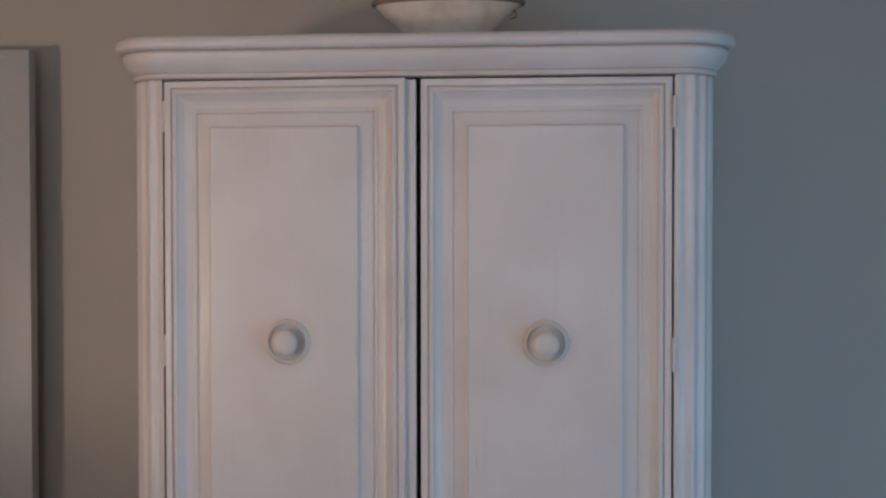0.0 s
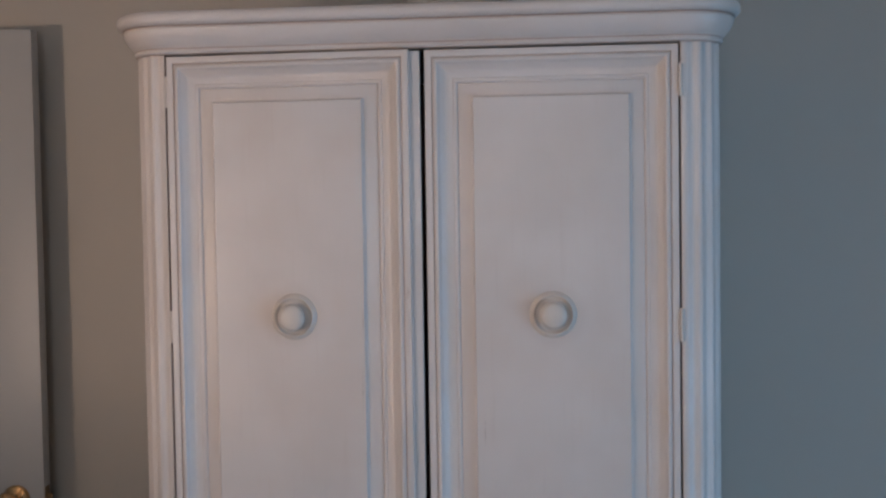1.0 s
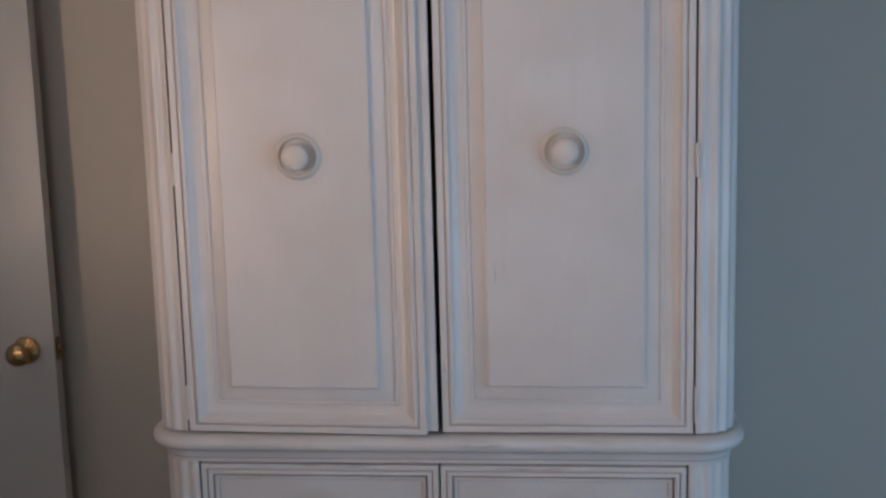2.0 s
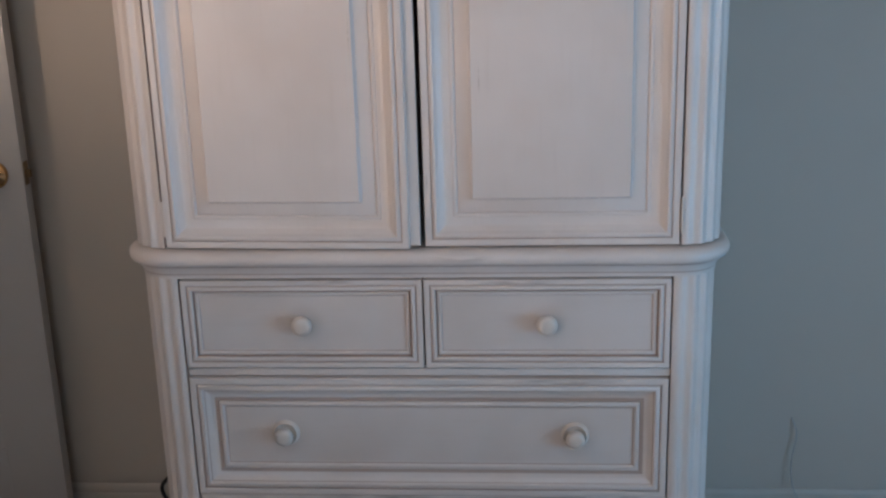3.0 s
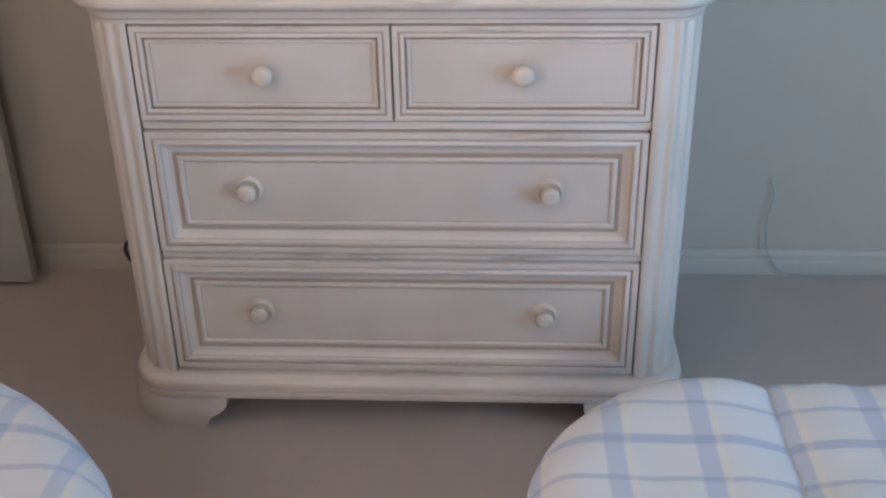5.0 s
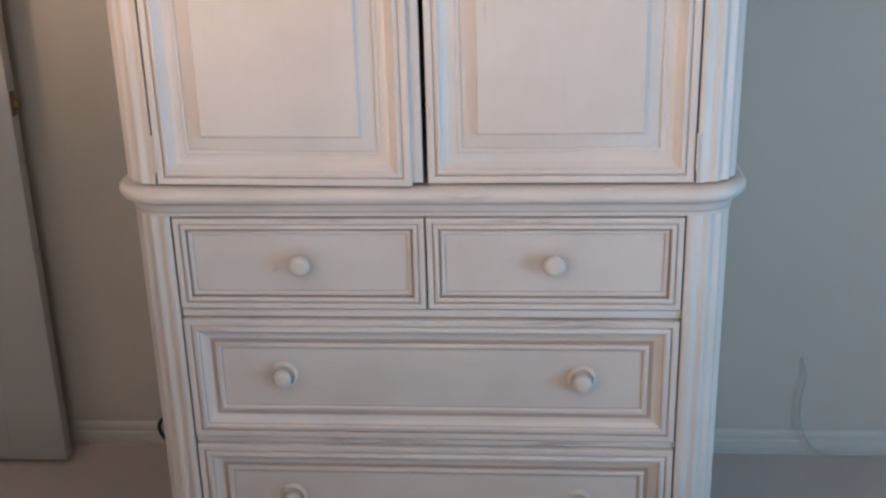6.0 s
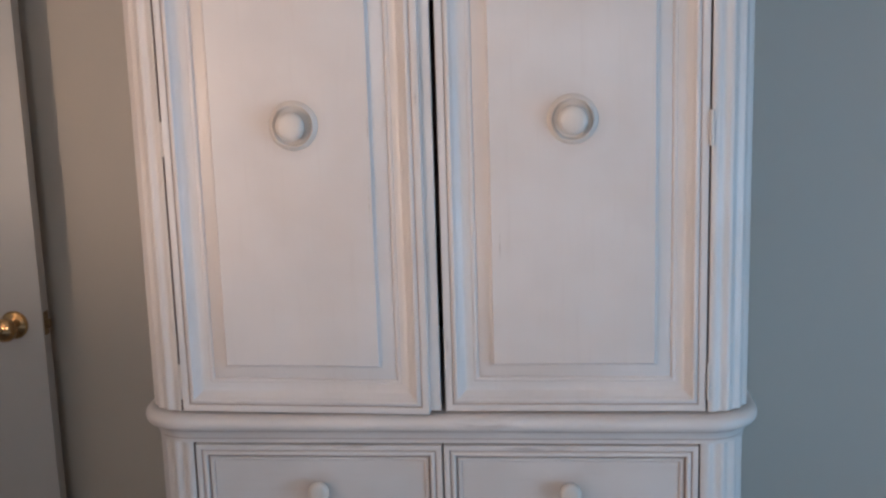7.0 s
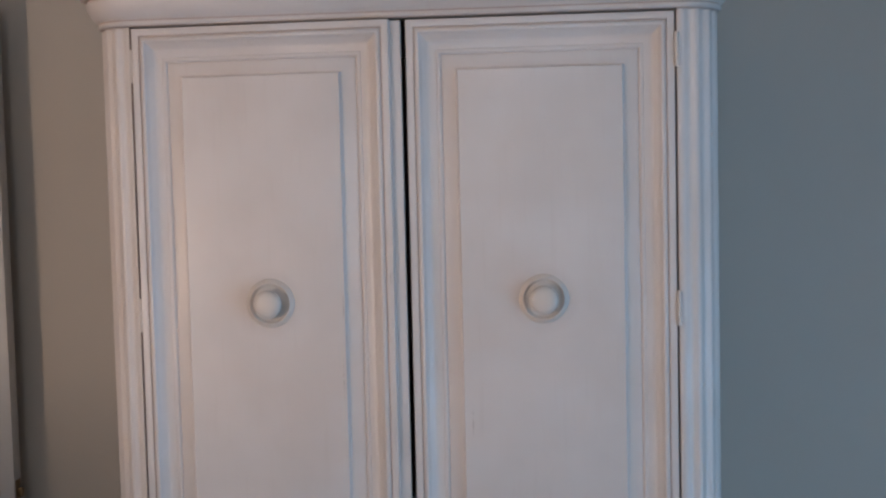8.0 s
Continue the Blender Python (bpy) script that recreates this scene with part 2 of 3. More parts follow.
def tube(points, radius, n=8, steps=8):
    """A round cord along a smooth line through the points."""
    p = [Vector(q) for q in points]
    p = [2 * p[0] - p[1]] + p + [2 * p[-1] - p[-2]]
    line = []
    for i in range(1, len(p) - 2):
        for k in range(steps):
            t = k / steps
            line.append(0.5 * (2 * p[i] + (p[i + 1] - p[i - 1]) * t + (2 * p[i - 1] - 5 * p[i] + 4 * p[i + 1] - p[i + 2]) * t * t
                               + (3 * p[i] - p[i - 1] - 3 * p[i + 1] + p[i + 2]) * t ** 3))
    line.append(p[-2])
    bm = bmesh.new()
    loops = []
    for i, c in enumerate(line):
        way = (line[min(i + 1, len(line) - 1)] - line[max(i - 1, 0)]).normalized()
        side = way.cross(Vector((0.31, 0.9, 0.3))).normalized()
        up = side.cross(way)
        loops.append([bm.verts.new(c + radius * (math.cos(2 * math.pi * k / n) * side + math.sin(2 * math.pi * k / n) * up)) for k in range(n)])
    for a, b in zip(loops, loops[1:]):
        for k in range(n):
            bm.faces.new((a[k], a[(k + 1) % n], b[(k + 1) % n], b[k]))
    bm.faces.new(loops[0])
    bm.faces.new(loops[-1])
    return bm


# ---- the room ----
W = 0.14


def structure(name, bm, mat, label, category):
    return tagged(part(name, bm, mat), label, category, kind="structure")


structure("floor", boxed(X0 - W, X1 + W, Y0 - W, Y1 + W, -0.12, 0.0), carpet, "taupe cut-pile carpet over the whole bedroom floor", "carpet")
structure("ceiling", boxed(X0 - W, X1 + W, Y0 - W, Y1 + W, TOP, TOP + 0.12), ceiling_mat, "plain white painted bedroom ceiling", "ceiling")
structure("wall_north", boxed(X0 - W, X1 + W, Y1, Y1 + W, 0, TOP), wall_mat, "plain wall painted pale blue-grey behind the wardrobe", "wall")
structure("wall_west", boxed(X0 - W, X0, Y0, Y1, 0, TOP), wall_mat, "plain wall painted pale blue-grey", "wall")


def wall_with_window(name, along, a0, a1, n0, n1, hole):
    bm = bmesh.new()
    h0, h1, z0, z1 = hole
    for p0, p1, q0, q1 in ((a0, h0, 0, TOP), (h1, a1, 0, TOP), (h0, h1, 0, z0), (h0, h1, z1, TOP)):
        if along == "x":
            box(bm, p0, p1, n0, n1, q0, q1)
        else:
            box(bm, n0, n1, p0, p1, q0, q1)
    return structure(name, bm, wall_mat, "plain wall painted pale blue-grey with a window opening", "wall")


wall_with_window("wall_south", "x", X0, X1, Y0 - W, Y0, WIN_BACK)
wall_with_window("wall_east", "y", Y0, Y1, X1, X1 + W, WIN_SIDE)


def skirting(name, x0, x1):
    prof = [(Y1, 0.0), (Y1 - 0.013, 0.0), (Y1 - 0.013, 0.034), (Y1 - 0.011, 0.038), (Y1 - 0.0085, 0.040), (Y1 - 0.0085, 0.052), (Y1 - 0.006, 0.060), (Y1 - 0.002, 0.064), (Y1, 0.064)]
    bm = bmesh.new()
    a = [bm.verts.new((x0, y, z)) for y, z in prof]
    b = [bm.verts.new((x1, y, z)) for y, z in prof]
    for k in range(len(prof) - 1):
        bm.faces.new((a[k], a[k + 1], b[k + 1], b[k]))
    bm.faces.new(a)
    bm.faces.new(b)
    return structure(name, bm, trim_mat, "low moulded baseboard painted like the wall", "baseboard")


skirting("baseboard", X0, X1)
# Unseen board, added to keep lamp light off the drawers and lower wall
structure("lamp_cutoff_board", boxed(X0, -1.36, -2.65, -1.45, 1.244, 1.266, 0.003), inside, "plain brown board added out of view to cut off low lamp light", "shelf")

# ---- the open door against the wall ----
DX1, DX0, DY0, DY1, DZ0, DZ1 = -0.978, -1.79, 0.535, 0.570, 0.014, 2.044


def room_door():
    t = thing("door_1", (DX0, DY1, 0), "off-white moulded panel door standing open against the wall", "door")
    t["kind"] = "structure"
    o = t.location
    bm = bmesh.new()
    stile, face = 0.140, DY0 + 0.006
    box(bm, DX0, DX1, face, DY1, DZ0, DZ1, 0.0015)
    for a, b, c, d in ((DX0, DX0 + stile, DZ0, DZ1), (DX1 - stile, DX1, DZ0, DZ1), (DX0 + stile, DX1 - stile, DZ0, 0.22), (DX0 + stile, DX1 - stile, 0.83, 0.98),
                       (DX0 + stile, DX1 - stile, 1.90, DZ1)):
        box(bm, a, b, DY0, face + 0.001, c, d, 0.0012)
    bmesh.ops.translate(bm, verts=bm.verts[:], vec=-Vector(o))
    part("slab", bm, door_mat, t)
    for z0, z1 in ((0.22, 0.83), (0.98, 1.90)):
        bm = rings(DX0 + stile, DX1 - stile, z0, z1, [(0.0, DY0 + 0.007, 0), (0.0, DY0 + 0.001, 0), (0.006, DY0 + 0.0015, 0), (0.016, DY0 + 0.0055, 0), (0.05, DY0 + 0.004, 0), (0.07, DY0 + 0.001, 0)], origin=o)
        part("raised_panel", bm, door_mat, t)
    h = (-1.046, DY0, 0.925)
    bm = lathe([(0.0, 0), (0.033, 0), (0.0335, 0.004), (0.030, 0.009), (0.020, 0.012), (0.0125, 0.015), (0.0115, 0.030), (0.016, 0.034), (0.025, 0.040), (0.0285, 0.050), (0.026, 0.060), (0.017, 0.067), (0.0, 0.069)], 28, "y", Vector(h) - o)
    part("handle", bm, brass, t, "polished brass door knob with a round rose")
    part("latch_plate", boxed(DX1 - o.x - 0.0005, DX1 - o.x + 0.0015, 0.5405 - o.y, 0.5645 - o.y, 0.897, 0.953, 0.0004), dark_brass, t, "tarnished brass latch plate")
    part("latch_bolt", boxed(DX1 - o.x, DX1 - o.x + 0.012, 0.546 - o.y, 0.559 - o.y, 0.914, 0.934, 0.002), dark_brass, t, "dark latch bolt standing out of the edge")
    for z in (0.22, 1.03, 1.84):
        part("hinge", boxed(X0 - o.x, DX0 - o.x + 0.004, 0.5665 - o.y, 0.5735 - o.y, z - 0.045, z + 0.045, 0.0015), brass, t)
    return t


room_door()

# ---- the wardrobe ----
armoire = thing("armoire", (0, 0, 0), "tall cream-painted wooden armoire, worn finish, two doors over four drawers", "armoire")
UX, LX, BACK = 0.545, 0.538, 0.610     # half widths of the upper and lower body, back
RAD = 0.072

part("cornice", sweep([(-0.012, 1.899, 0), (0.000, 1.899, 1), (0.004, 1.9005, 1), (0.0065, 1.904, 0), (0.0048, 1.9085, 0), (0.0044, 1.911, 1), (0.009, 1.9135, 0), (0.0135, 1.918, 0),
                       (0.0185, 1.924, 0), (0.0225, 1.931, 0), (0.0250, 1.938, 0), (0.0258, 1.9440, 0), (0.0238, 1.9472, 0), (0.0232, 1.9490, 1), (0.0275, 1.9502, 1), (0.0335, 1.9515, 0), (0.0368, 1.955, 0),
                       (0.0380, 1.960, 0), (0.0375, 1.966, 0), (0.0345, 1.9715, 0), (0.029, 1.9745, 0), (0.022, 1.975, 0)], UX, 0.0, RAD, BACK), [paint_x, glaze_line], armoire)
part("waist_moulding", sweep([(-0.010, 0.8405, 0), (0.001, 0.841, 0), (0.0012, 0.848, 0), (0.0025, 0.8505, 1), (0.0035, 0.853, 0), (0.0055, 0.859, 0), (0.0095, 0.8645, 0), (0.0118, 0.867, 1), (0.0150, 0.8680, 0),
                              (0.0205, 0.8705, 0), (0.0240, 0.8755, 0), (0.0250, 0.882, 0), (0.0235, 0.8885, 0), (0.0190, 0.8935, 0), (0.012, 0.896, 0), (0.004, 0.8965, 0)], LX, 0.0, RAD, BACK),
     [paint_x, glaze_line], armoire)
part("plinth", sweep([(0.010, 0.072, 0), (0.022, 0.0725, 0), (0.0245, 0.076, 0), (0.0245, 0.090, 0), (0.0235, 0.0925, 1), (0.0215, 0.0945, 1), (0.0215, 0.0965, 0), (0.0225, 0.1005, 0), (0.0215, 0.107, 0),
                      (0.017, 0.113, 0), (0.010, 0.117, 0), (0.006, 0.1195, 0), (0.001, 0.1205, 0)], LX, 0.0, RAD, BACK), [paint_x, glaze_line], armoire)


def column(xi, xo, z0, z1, flutes, depth, side, y=0.0015):
    """A fluted quarter-round corner post; side: 1 or -1."""
    r = RAD - 0.002
    plan = [(xi, 0.030), (xi, y + 0.001), (xi + 0.001, y)]
    cx = xo - r
    if cx - xi > 0.004:
        plan.append((cx - 0.002, y))
    n = 9 * flutes
    for k in range(n + 1):
        s = k / n
        q = r - depth * math.sin(math.pi * flutes * s) ** 2
        a = radians(90) * s
        plan.append((cx + q * math.sin(a), y + r - q * math.cos(a)))
    plan += [(xo, RAD + 0.012), (xo - 0.02, RAD + 0.012), (xo - 0.02, 0.030)]
    bm = bmesh.new()
    a = [bm.verts.new((side * x, yy, z0)) for x, yy in plan]
    b = [bm.verts.new((side * x, yy, z1)) for x, yy in plan]
    for k in range(len(plan)):
        j = (k + 1) % len(plan)
        bm.faces.new((a[k], a[j], b[j], b[k])).material_index = 1 if k == 0 else 0  # gap beside the door: dirt and shade both put into the colour
    bm.faces.new(a)
    bm.faces.new(b)
    return bm


for s in (-1, 1):
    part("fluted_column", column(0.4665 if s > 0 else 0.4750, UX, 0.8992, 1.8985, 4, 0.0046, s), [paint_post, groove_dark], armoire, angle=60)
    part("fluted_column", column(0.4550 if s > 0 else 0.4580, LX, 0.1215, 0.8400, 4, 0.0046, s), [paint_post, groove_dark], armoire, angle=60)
    a, b = sorted((s * (UX - 0.018), s * UX))
    part("side_panel", boxed(a, b, RAD + 0.012, BACK - 0.012, 0.8975, 1.8985), paint_z, armoire)
    a, b = sorted((s * (LX - 0.018), s * LX))
    part("side_panel", boxed(a, b, RAD + 0.012, BACK - 0.012, 0.1215, 0.8400), paint_z, armoire)
part("back_panel", boxed(-UX + 0.002, UX - 0.002, BACK - 0.012, BACK - 0.001, 0.8975, 1.8985), inside, armoire, "bare brown wooden back")
part("back_panel", boxed(-LX + 0.002, LX - 0.002, BACK - 0.012, BACK - 0.001, 0.1215, 0.8400), inside, armoire, "bare brown wooden back")
# Dark board added close behind the fronts so the drawer gaps look shaded
part("gap_backing_board", boxed(-0.455, 0.455, 0.024, 0.040, 0.1215, 0.8400), inside, armoire, "dark brown board added behind the drawer fronts to darken their gaps")
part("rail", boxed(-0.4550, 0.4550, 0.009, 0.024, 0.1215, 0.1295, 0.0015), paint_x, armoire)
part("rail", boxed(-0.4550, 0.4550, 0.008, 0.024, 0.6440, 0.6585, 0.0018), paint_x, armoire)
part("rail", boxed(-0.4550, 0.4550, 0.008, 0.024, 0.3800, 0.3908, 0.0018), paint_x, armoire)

DOOR = [(0.0, 0.022, 0), (0.0, 0.0015, 0), (0.0008, 0.0003, 0), (0.0025, 0.0, 0), (0.0112, 0.0, 0), (0.0124, 0.0008, 0), (0.0130, 0.0028, 1), (0.0142, 0.0030, 1), (0.0152, 0.0014, 0), (0.0168, -0.0006, 0),
        (0.0188, -0.0016, 0), (0.0212, -0.0014, 0), (0.0228, -0.0002, 0), (0.0240, 0.0016, 0), (0.0290, 0.0050, 0), (0.0340, 0.0084, 0), (0.0390, 0.0112, 0), (0.0430, 0.0124, 0), (0.0470, 0.0130, 0), (0.0488, 0.0130, 0),
        (0.0496, 0.0136, 0), (0.0506, 0.0136, 0), (0.0516, 0.0122, 0), (0.0540, 0.0116, 0), (0.0562, 0.0118, 0), (0.0576, 0.0130, 0), (0.0584, 0.0146, 0), (0.0598, 0.0154, 0), (0.0598, 0.022, 1)]
FIELD = [(0.0600, 0.020, 1), (0.0600, 0.0150, 1), (0.0612, 0.0141, 0), (0.0640, 0.0134, 0), (0.0710, 0.0122, 0), (0.0780, 0.0106, 0), (0.0830, 0.0089, 0), (0.0850, 0.0074, 0), (0.0860, 0.0048, 0), (0.0869, 0.0018, 0), (0.0880, 0.0008, 0), (0.0930, 0.0006, 0)]
BIG = [(0.0, 0.022, 0), (0.0, 0.0015, 0), (0.0008, 0.0003, 0), (0.0025, 0.0, 0), (0.0100, 0.0, 0), (0.0118, 0.0010, 0), (0.0126, 0.0034, 1), (0.0144, 0.0038, 1), (0.0152, 0.0016, 0), (0.0170, -0.0006, 0),
       (0.0200, -0.0016, 0), (0.0232, -0.0010, 0), (0.0248, 0.0012, 0), (0.0256, 0.0036, 0), (0.0272, 0.0046, 1), (0.0325, 0.0078, 0), (0.0375, 0.0108, 0), (0.0430, 0.0128, 0), (0.0480, 0.0136, 1), (0.0505, 0.0150, 1), (0.0505, 0.022, 1)]
BIGFIELD = [(0.0508, 0.020, 1), (0.0508, 0.0138, 1), (0.0516, 0.0105, 0), (0.0540, 0.0088, 0), (0.0575, 0.0088, 0), (0.0600, 0.0102, 0), (0.0618, 0.0130, 0), (0.0638, 0.0136, 1), (0.068, 0.0132, 0)]
SMALL = [(0.0, 0.022, 0), (0.0, 0.0015, 0), (0.0008, 0.0003, 0), (0.0025, 0.0, 0), (0.0085, 0.0, 0), (0.0100, 0.0010, 0), (0.0108, 0.0034, 1), (0.0124, 0.0036, 1), (0.0132, 0.0016, 0), (0.0150, 0.0, 0), (0.0178, -0.0004, 0),
         (0.0200, 0.0008, 0), (0.0212, 0.0036, 0), (0.0218, 0.0062, 2), (0.0240, 0.0066, 2), (0.0240, 0.022, 2)]
SMALLFIELD = [(0.0242, 0.020, 1), (0.0242, 0.0072, 2), (0.0252, 0.0054, 0), (0.0275, 0.0048, 0), (0.0300, 0.0054, 0), (0.0318, 0.0074, 0), (0.0328, 0.0094, 1), (0.0342, 0.0094, 0), (0.040, 0.0090, 0)]

KNOB = [(0.0, -0.004), (0.0105, -0.004), (0.0105, 0.006), (0.0098, 0.010), (0.0115, 0.0145), (0.0155, 0.0185), (0.0185, 0.0235), (0.0195, 0.0290), (0.0190, 0.0340), (0.0172, 0.0382), (0.0138, 0.0410), (0.0085, 0.0424), (0.0, 0.0430)]
ROSETTE = [(0.0, -0.003), (0.0412, -0.003), (0.0412, 0.0010), (0.0404, 0.0030), (0.0390, 0.0044), (0.0376, 0.0050), (0.0366, 0.0066), (0.0352, 0.0080), (0.0336, 0.0080), (0.0324, 0.0066), (0.0314, 0.0044), (0.0305, 0.0028), (0.0290, 0.0020), (0.012, 0.0018), (0.0, 0.0018)]


def knob_at(parent, x, y, z, size, ring, reach=1.0):
    part("knob", lathe([(r * size, h * size * reach) for r, h in KNOB], 26, "y", (x, y, z)), paint_knob, parent, angle=50)
    if ring:
        bm = lathe([(r * ring, h) for r, h in ROSETTE], 32, "y", (x, y, z))
        part("rosette", bm, paint_knob, parent, angle=50)


def hinge_at(parent, x, z, half, thick=1.0):
    bm = lathe([(r * thick, h) for r, h in [(0.0, -half), (0.0038, -half), (0.0042, -half + 0.001), (0.0042, -half * 0.36), (0.0034, -half * 0.35), (0.0034, -half * 0.32), (0.0042, -half * 0.31), (0.0042, half * 0.31), (0.0034, half * 0.32),
                (0.0034, half * 0.35), (0.0042, half * 0.36), (0.0042, half - 0.001), (0.0038, half), (0.0, half)]], 14, "z", (x + 0.001, -0.0015 if x > 0 else 0.003, z))
    part("hinge", bm, paint_knob, parent, "painted-over butt hinge")


def armoire_door(x0, x1, hinge_x, knob_x, swing, astragal):
    """A door with a stepped frame and a raised field, hung at hinge_x and swung open by that many degrees."""
    o = (hinge_x, 0.0, 0.0)
    z0, z1 = 0.9000, 1.8955
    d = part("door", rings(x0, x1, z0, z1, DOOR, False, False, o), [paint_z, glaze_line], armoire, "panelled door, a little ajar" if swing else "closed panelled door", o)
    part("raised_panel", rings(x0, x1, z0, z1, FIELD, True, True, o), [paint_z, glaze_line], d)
    if astragal:
        part("astragal", boxed(x1 - o[0] - 0.006, x1 - o[0] + 0.0185, 0.0115, 0.0215, z0 + 0.004, z1 - 0.002, 0.001), paint_z, d, "narrow upright cover strip")
    knob_at(d, knob_x - o[0], 0.0010, 1.4135, 1.28, 1.04, 0.60)
    d.rotation_euler = (0, 0, radians(swing))
    for z, h in ((1.831, 0.029), (1.394, 0.030), (0.955, 0.033)):
        hinge_at(armoire, hinge_x + (0.0025 if hinge_x > 0 else -0.0025), z, h, 0.55 if hinge_x < 0 or z < 1 else 0.95)
    return d


armoire_door(-0.4712, -0.0185, -0.4712, -0.237, -2.3, True)
armoire_door(0.0085, 0.4625, 0.4625, 0.2365, 0.0, False)


def drawer(x0, x1, z0, z1, frame_profile, field_profile, knobs, size, ring):
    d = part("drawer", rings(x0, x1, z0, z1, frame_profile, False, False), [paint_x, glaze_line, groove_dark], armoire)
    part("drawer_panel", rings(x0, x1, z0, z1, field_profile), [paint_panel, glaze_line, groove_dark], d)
    for x, z in knobs:
        knob_at(d, x, field_profile[-1][1], z, size, ring, 0.78)


drawer(-0.4540, -0.0020, 0.6630, 0.8360, SMALL, SMALLFIELD, [(-0.2265, 0.7510)], 1.0, 0.0)
drawer(0.0020, 0.4515, 0.6630, 0.8360, SMALL, SMALLFIELD, [(0.2270, 0.7520)], 1.0, 0.0)
drawer(-0.4540, 0.4515, 0.3960, 0.6400, BIG, BIGFIELD, [(-0.2760, 0.5225), (0.2800, 0.5200)], 0.92, 0.64)
drawer(-0.4540, 0.4515, 0.1320, 0.3765, BIG, BIGFIELD, [(-0.2760, 0.2600), (0.2770, 0.2560)], 0.88, 0.62)


def foot(side, rear=False):
    """A bracket foot that turns the corner, with an ogee cut at its free end."""
    stations = []
    inner = 0.360
    for k in range(15):
        stations.append(("front", inner + (LX - RAD - inner) * k / 14))
    stations += [("arc", 90 * k / 12) for k in range(1, 12)]
    stations += [("side", RAD + 0.10 * k / 5) for k in range(6)]

    def place(kind, v, d):
        if kind == "front":
            return v, -d
        if kind == "arc":
            a = radians(v)
            return LX - RAD + (RAD + d) * math.sin(a), RAD - (RAD + d) * math.cos(a)
        return LX + d, v

    def low(kind, v):
        if kind == "arc":
            return 0.0
        u = (v - inner) if kind == "front" else (RAD + 0.10 - v)
        for (a, p), (b, q) in zip(OGEE, OGEE[1:]):
            if a <= u <= b:
                return p + (q - p) * (u - a) / (b - a)
        return 0.0

    bm = bmesh.new()
    cols = []
    rows = 9
    for kind, v in stations:
        z0 = low(kind, v)
        out, inn = [], []
        for k in range(rows):
            z = z0 + (0.073 - z0) * k / (rows - 1)
            d = 0.0195 + 0.0085 * math.sin(min(1.0, 0.10 + z / 0.085) * math.pi)
            x, y = place(kind, v, d)
            x2, y2 = place(kind, v, -0.014)
            if rear:
                y, y2 = 0.60 - y, 0.60 - y2
            out.append(bm.verts.new((side * x, y, z)))
            inn.append(bm.verts.new((side * x2, y2, z)))
        cols.append((out, inn))
    for (a, b), (c, d) in zip(cols, cols[1:]):
        for k in range(rows - 1):
            bm.faces.new((a[k], c[k], c[k + 1], a[k + 1]))
            bm.faces.new((b[k], d[k], d[k + 1], b[k + 1]))
        bm.faces.new((a[0], c[0], d[0], b[0]))
        bm.faces.new((a[-1], c[-1], d[-1], b[-1]))
    for a, b in (cols[0], cols[-1]):
        bm.faces.new(a + b[::-1])
    part("bracket_foot", bm, paint_x, armoire)


OGEE = [(-1, 0.060), (0.0, 0.056), (0.003, 0.050), (0.010, 0.043), (0.020, 0.036), (0.031, 0.029), (0.038, 0.022), (0.0425, 0.012), (0.046, 0.003), (0.05, 0.0), (9, 0.0)]
for s in (-1, 1):
    foot(s)
    foot(s, True)

# ---- things on and round the wardrobe ----
def oval(profile):
    bm = lathe(profile, 48)
    bmesh.ops.scale(bm, vec=(1, 0.45, 1), verts=bm.verts[:])
    return bm


bowl = tagged(part("bowl", oval([(0.0, 0.0), (0.050, 0.0), (0.058, 0.006), (0.069, 0.022), (0.082, 0.040), (0.103, 0.059), (0.129, 0.080), (0.147, 0.097), (0.1525, 0.104), (0.148, 0.104), (0.124, 0.082), (0.095, 0.058), (0.055, 0.020), (0.0, 0.014)]),
                   bowl_mat, origin=(0.040, 0.250, 1.975)), "long oval cream stoneware bowl with brown rim on the armoire", "bowl")
part("rim", oval([(0.147, 0.103), (0.150, 0.0995), (0.1550, 0.0995), (0.1580, 0.103), (0.1580, 0.108), (0.155, 0.112), (0.149, 0.112), (0.146, 0.108), (0.147, 0.103)]), rim_mat, bowl, "unglazed brown rolled rim")
part("handle", tube([(0.130, -0.008, 0.090), (0.137, -0.012, 0.083), (0.138, -0.013, 0.074), (0.128, -0.010, 0.070)], 0.0018), dark_brass, bowl, "small dark wire loop")

cable = tube([(0.842, 0.652, 0.2598), (0.844, 0.644, 0.2544), (0.851, 0.64, 0.2355), (0.8535, 0.638, 0.2148), (0.849, 0.636, 0.186), (0.844, 0.634, 0.1545), (0.844, 0.632, 0.123), (0.848, 0.63, 0.0915), (0.858, 0.628, 0.0618),
              (0.876, 0.624, 0.034), (0.906, 0.622, 0.013), (0.951, 0.622, 0.0045), (1.006, 0.616, 0.0032), (1.106, 0.612, 0.0032), (1.256, 0.62, 0.0032), (1.456, 0.61, 0.0032)], 0.0017)
tagged(part("cable", cable, grey_cable), "thin grey cable hanging from the wall onto the carpet", "cable")
cord = tube([(-0.50, 0.630, 0.150), (-0.60, 0.626, 0.140), (-0.69, 0.617, 0.122), (-0.740, 0.606, 0.100), (-0.754, 0.600, 0.075), (-0.741, 0.600, 0.042), (-0.705, 0.60, 0.014), (-0.65, 0.61, 0.0052), (-0.56, 0.622, 0.0052), (-0.50, 0.628, 0.0052)], 0.005)
tagged(part("power_cord", cord, black_rubber), "black power cord looping out from behind the armoire", "cord")


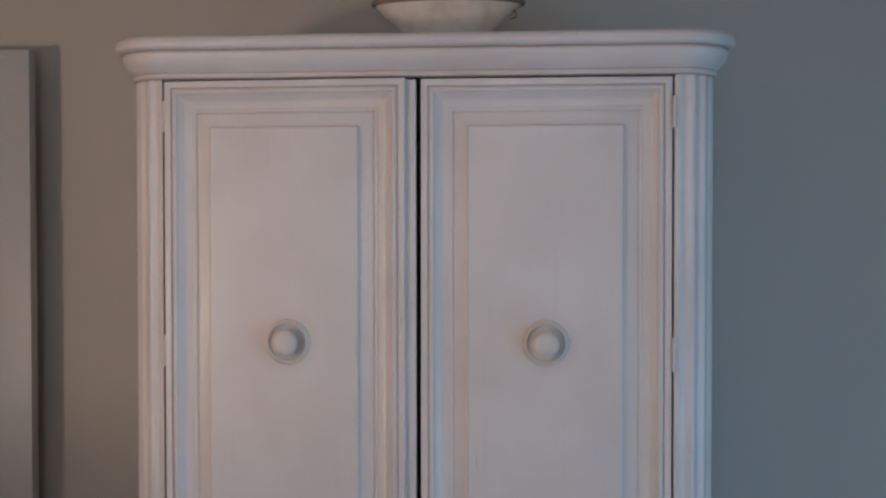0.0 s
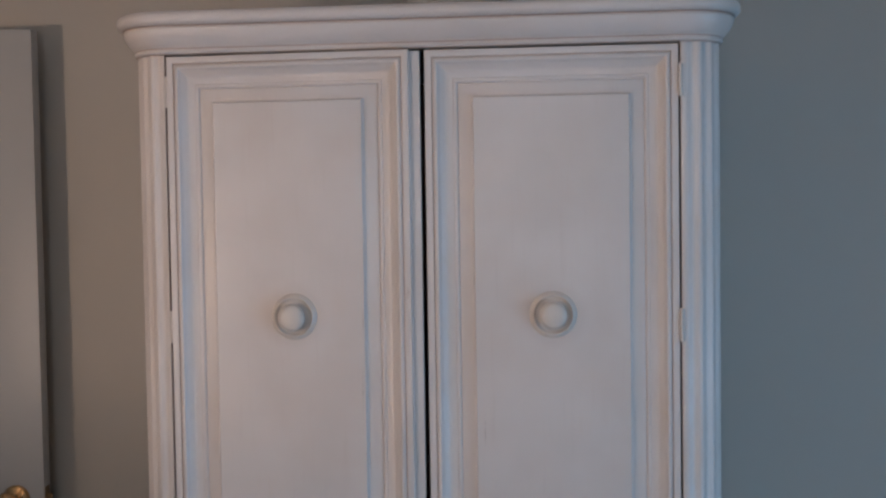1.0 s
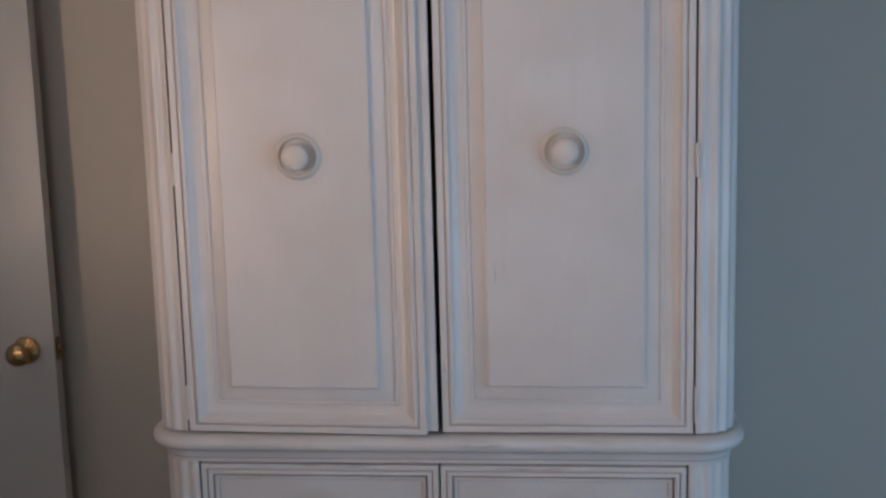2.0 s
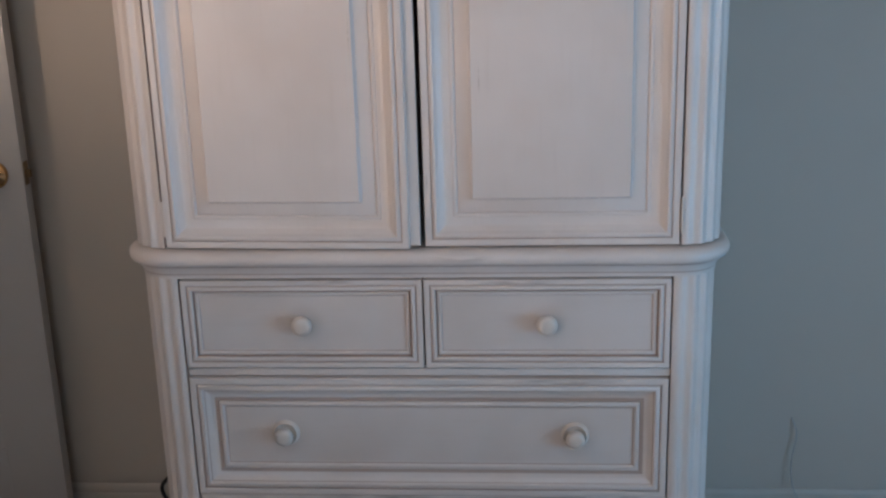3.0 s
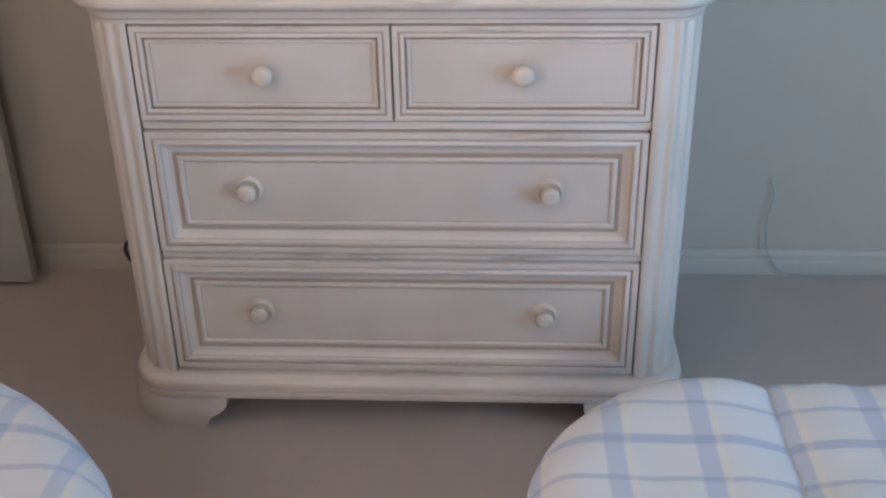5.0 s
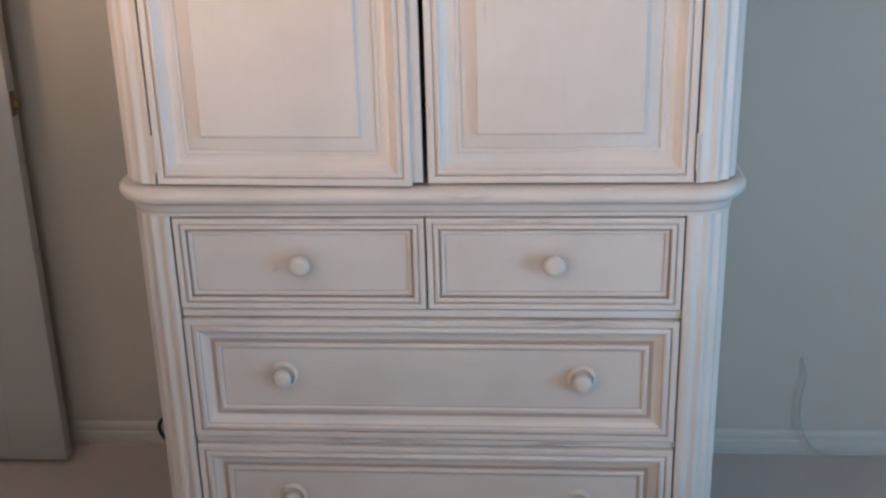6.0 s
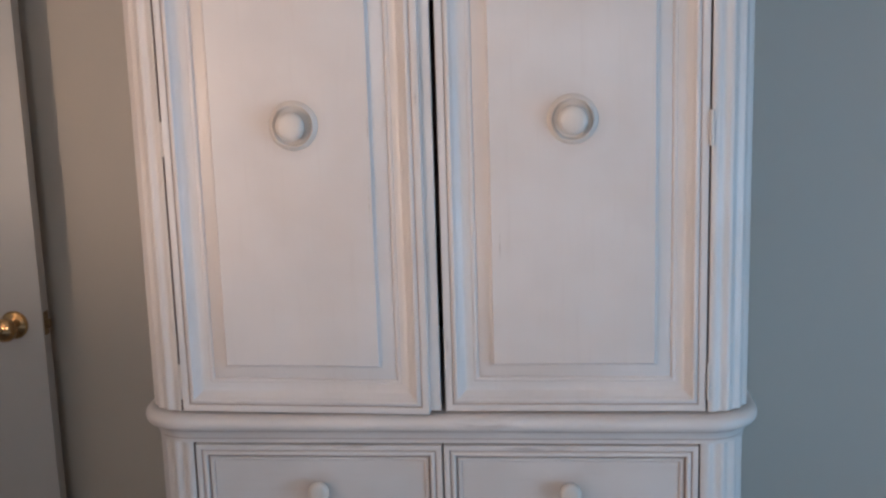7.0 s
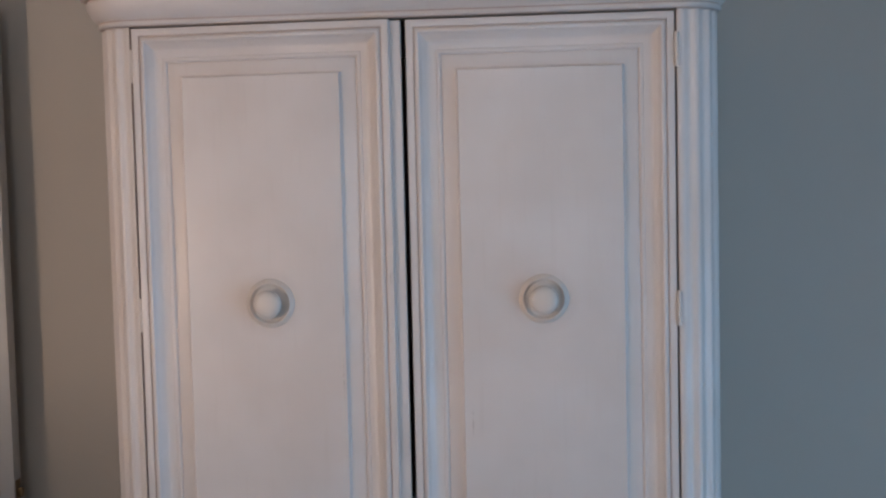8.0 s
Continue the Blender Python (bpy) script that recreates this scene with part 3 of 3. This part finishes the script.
def bed(x0, x1, y0, y1, height):
    t = thing("bed", ((x0 + x1) / 2, (y0 + y1) / 2, 0), "single bed with a white mattress under a plaid comforter", "bed", "twin beds")
    o = t.location
    dx, dy = (x1 - x0) / 2, (y1 - y0) / 2
    part("mattress", boxed(-dx, dx, -dy, dy, 0.32, height, 0.05), linen, t)
    part("box_spring", boxed(-dx + 0.01, dx - 0.01, -dy + 0.01, dy - 0.01, 0.15, 0.32, 0.015), linen, t)
    for sx in (-1, 1):
        for sy in (-1, 1):
            part("leg", boxed(sx * (dx - 0.08) - 0.025, sx * (dx - 0.08) + 0.025, sy * (dy - 0.08) - 0.025, sy * (dy - 0.08) + 0.025, 0, 0.15, 0.004), inside, t)
    return t


def comforter(x0, x1, y0, y1, top, drop, corner, roll, seams, label, seed):
    """A puffy cover that lies on a bed, rolls over its edges and hangs; seams: where the stitched channels run."""
    rnd = random.Random(seed)
    px, py = [rnd.uniform(0, 9) for _ in "ab"]
    cx0, cx1, cy0, cy1 = x0 + roll + corner, x1 - roll - corner, y0 + roll + corner, y1 - roll - corner
    ext = corner + roll * math.pi / 2 + drop
    nu, nv = 150, 160
    us = [cx0 - ext + (cx1 - cx0 + 2 * ext) * k / nu for k in range(nu + 1)]
    us = sorted(us + [q + e for q in seams for e in (-0.004, 0.0, 0.004) if us[0] < q < us[-1]])
    nu = len(us) - 1
    vs = [cy0 - ext + (cy1 - cy0 + 2 * ext) * k / nv for k in range(nv + 1)]

    def lie(u, v):
        bx, by = min(max(u, cx0), cx1), min(max(v, cy0), cy1)
        d = math.hypot(u - bx, v - by)
        dirx, diry = ((u - bx) / d, (v - by) / d) if d > 1e-6 else (0, 0)
        d = min(d, ext)
        if d <= corner:
            off, z = d, 0.0
        else:
            a = (d - corner) / roll
            if a < math.pi / 2:
                off, z = corner + roll * math.sin(a), -roll * (1 - math.cos(a))
            else:
                off, z = corner + roll, -roll - (d - corner - roll * math.pi / 2)
        hang = max(0.0, -z - roll)
        near = min(abs(u - q) for q in seams)
        nearv = min(abs(v - q) for q in (cy1 - 0.42, cy1 - 0.84, cy1 - 1.26, cy1 - 1.68))
        puff = 0.018 * min(1.0, near / 0.07) ** 0.5 + 0.010 * min(1.0, nearv / 0.10) ** 0.6 - 0.028
        wave = 0.010 * noise.noise(Vector((u * 5 + px, v * 5 + py, 0.3))) + 0.004 * noise.noise(Vector((u * 16 + px, v * 16, 1.7)))
        pucker = 0.003 * math.sin(v * 110 + 3 * math.sin(v * 31)) * max(0.0, 1 - near / 0.05)
        fold = 0.010 * math.sin((u - v) * 16 + px) * min(1.0, hang / 0.25)
        n = puff + wave + pucker
        slope = min(1.0, max(0.0, -z) / roll)
        return Vector((bx + dirx * (off + n * slope + fold), by + diry * (off + n * slope + fold), top + z + n * (1 - slope)))

    bm = bmesh.new()
    uvl = bm.loops.layers.uv.new("UVMap")
    grid, uv = [], {}
    for u in us:
        line = []
        for v in vs:
            vert = bm.verts.new(lie(u, v))
            uv[vert] = (u, v)
            line.append(vert)
        grid.append(line)
    for i in range(nu):
        for j in range(nv):
            f = bm.faces.new((grid[i][j], grid[i + 1][j], grid[i + 1][j + 1], grid[i][j + 1]))
            for l in f.loops:
                l[uvl].uv = uv[l.vert]
    ob = part("comforter", bm, plaid_mat, angle=180)
    solid = ob.modifiers.new("thickness", "SOLIDIFY")
    solid.thickness, solid.offset = 0.02, -1
    for q in seams:
        if cx0 - corner < q < cx1 + corner:
            line = [lie(q, cy1 + corner + roll - 0.03 * k) + Vector((0, 0, 0.0005)) for k in range(22)]
            part("stitched_seam", tube(line, 0.0013, 6, 2), thread, ob, "stitched seam between two padded channels")
    return tagged(ob, label, "comforter", "plaid comforters")


bed(0.285, 1.225, -2.70, -0.63, 0.465)
bed(-1.400, -0.50, -2.55, -0.84, 0.465)
comforter(0.217, 1.295, -2.75, -0.515, 0.512, 0.26, 0.20, 0.075, (0.100, 0.558, 0.860, 1.160, 1.40), "puffy quilted cream comforter with blue plaid bands spread over a bed", 3)
comforter(-1.600, -0.218, -2.75, -0.462, 0.512, 0.26, 0.53, 0.075, (-1.7, -1.10, -0.70, -0.05), "puffy quilted cream comforter with blue plaid, its corner rounded", 8)


def window(name, along, hole, n0, n1, out):
    t = thing(name, (0, 0, 0), "white framed window that lets in cool daylight", "window")
    t["kind"] = "structure"
    h0, h1, z0, z1 = hole

    def bar(nm, a0, a1, q0, q1):
        m0, m1 = n0, n1
        part(nm, boxed(a0, a1, m0, m1, q0, q1, 0.003) if along == "x" else boxed(m0, m1, a0, a1, q0, q1, 0.003), white_pvc, t)

    bar("window_frame", h0, h0 + 0.05, z0, z1)
    bar("window_frame", h1 - 0.05, h1, z0, z1)
    bar("window_frame", h0 + 0.05, h1 - 0.05, z0, z0 + 0.05)
    bar("window_frame", h0 + 0.05, h1 - 0.05, z1 - 0.05, z1)
    bar("window_bar", h0 + 0.05, h1 - 0.05, (z0 + z1) / 2 - 0.02, (z0 + z1) / 2 + 0.02)
    return t


window("window_1", "x", WIN_BACK, Y0 - 0.07, Y0 - 0.02, -1)
window("window_2", "y", WIN_SIDE, X1 + 0.02, X1 + 0.07, 1)
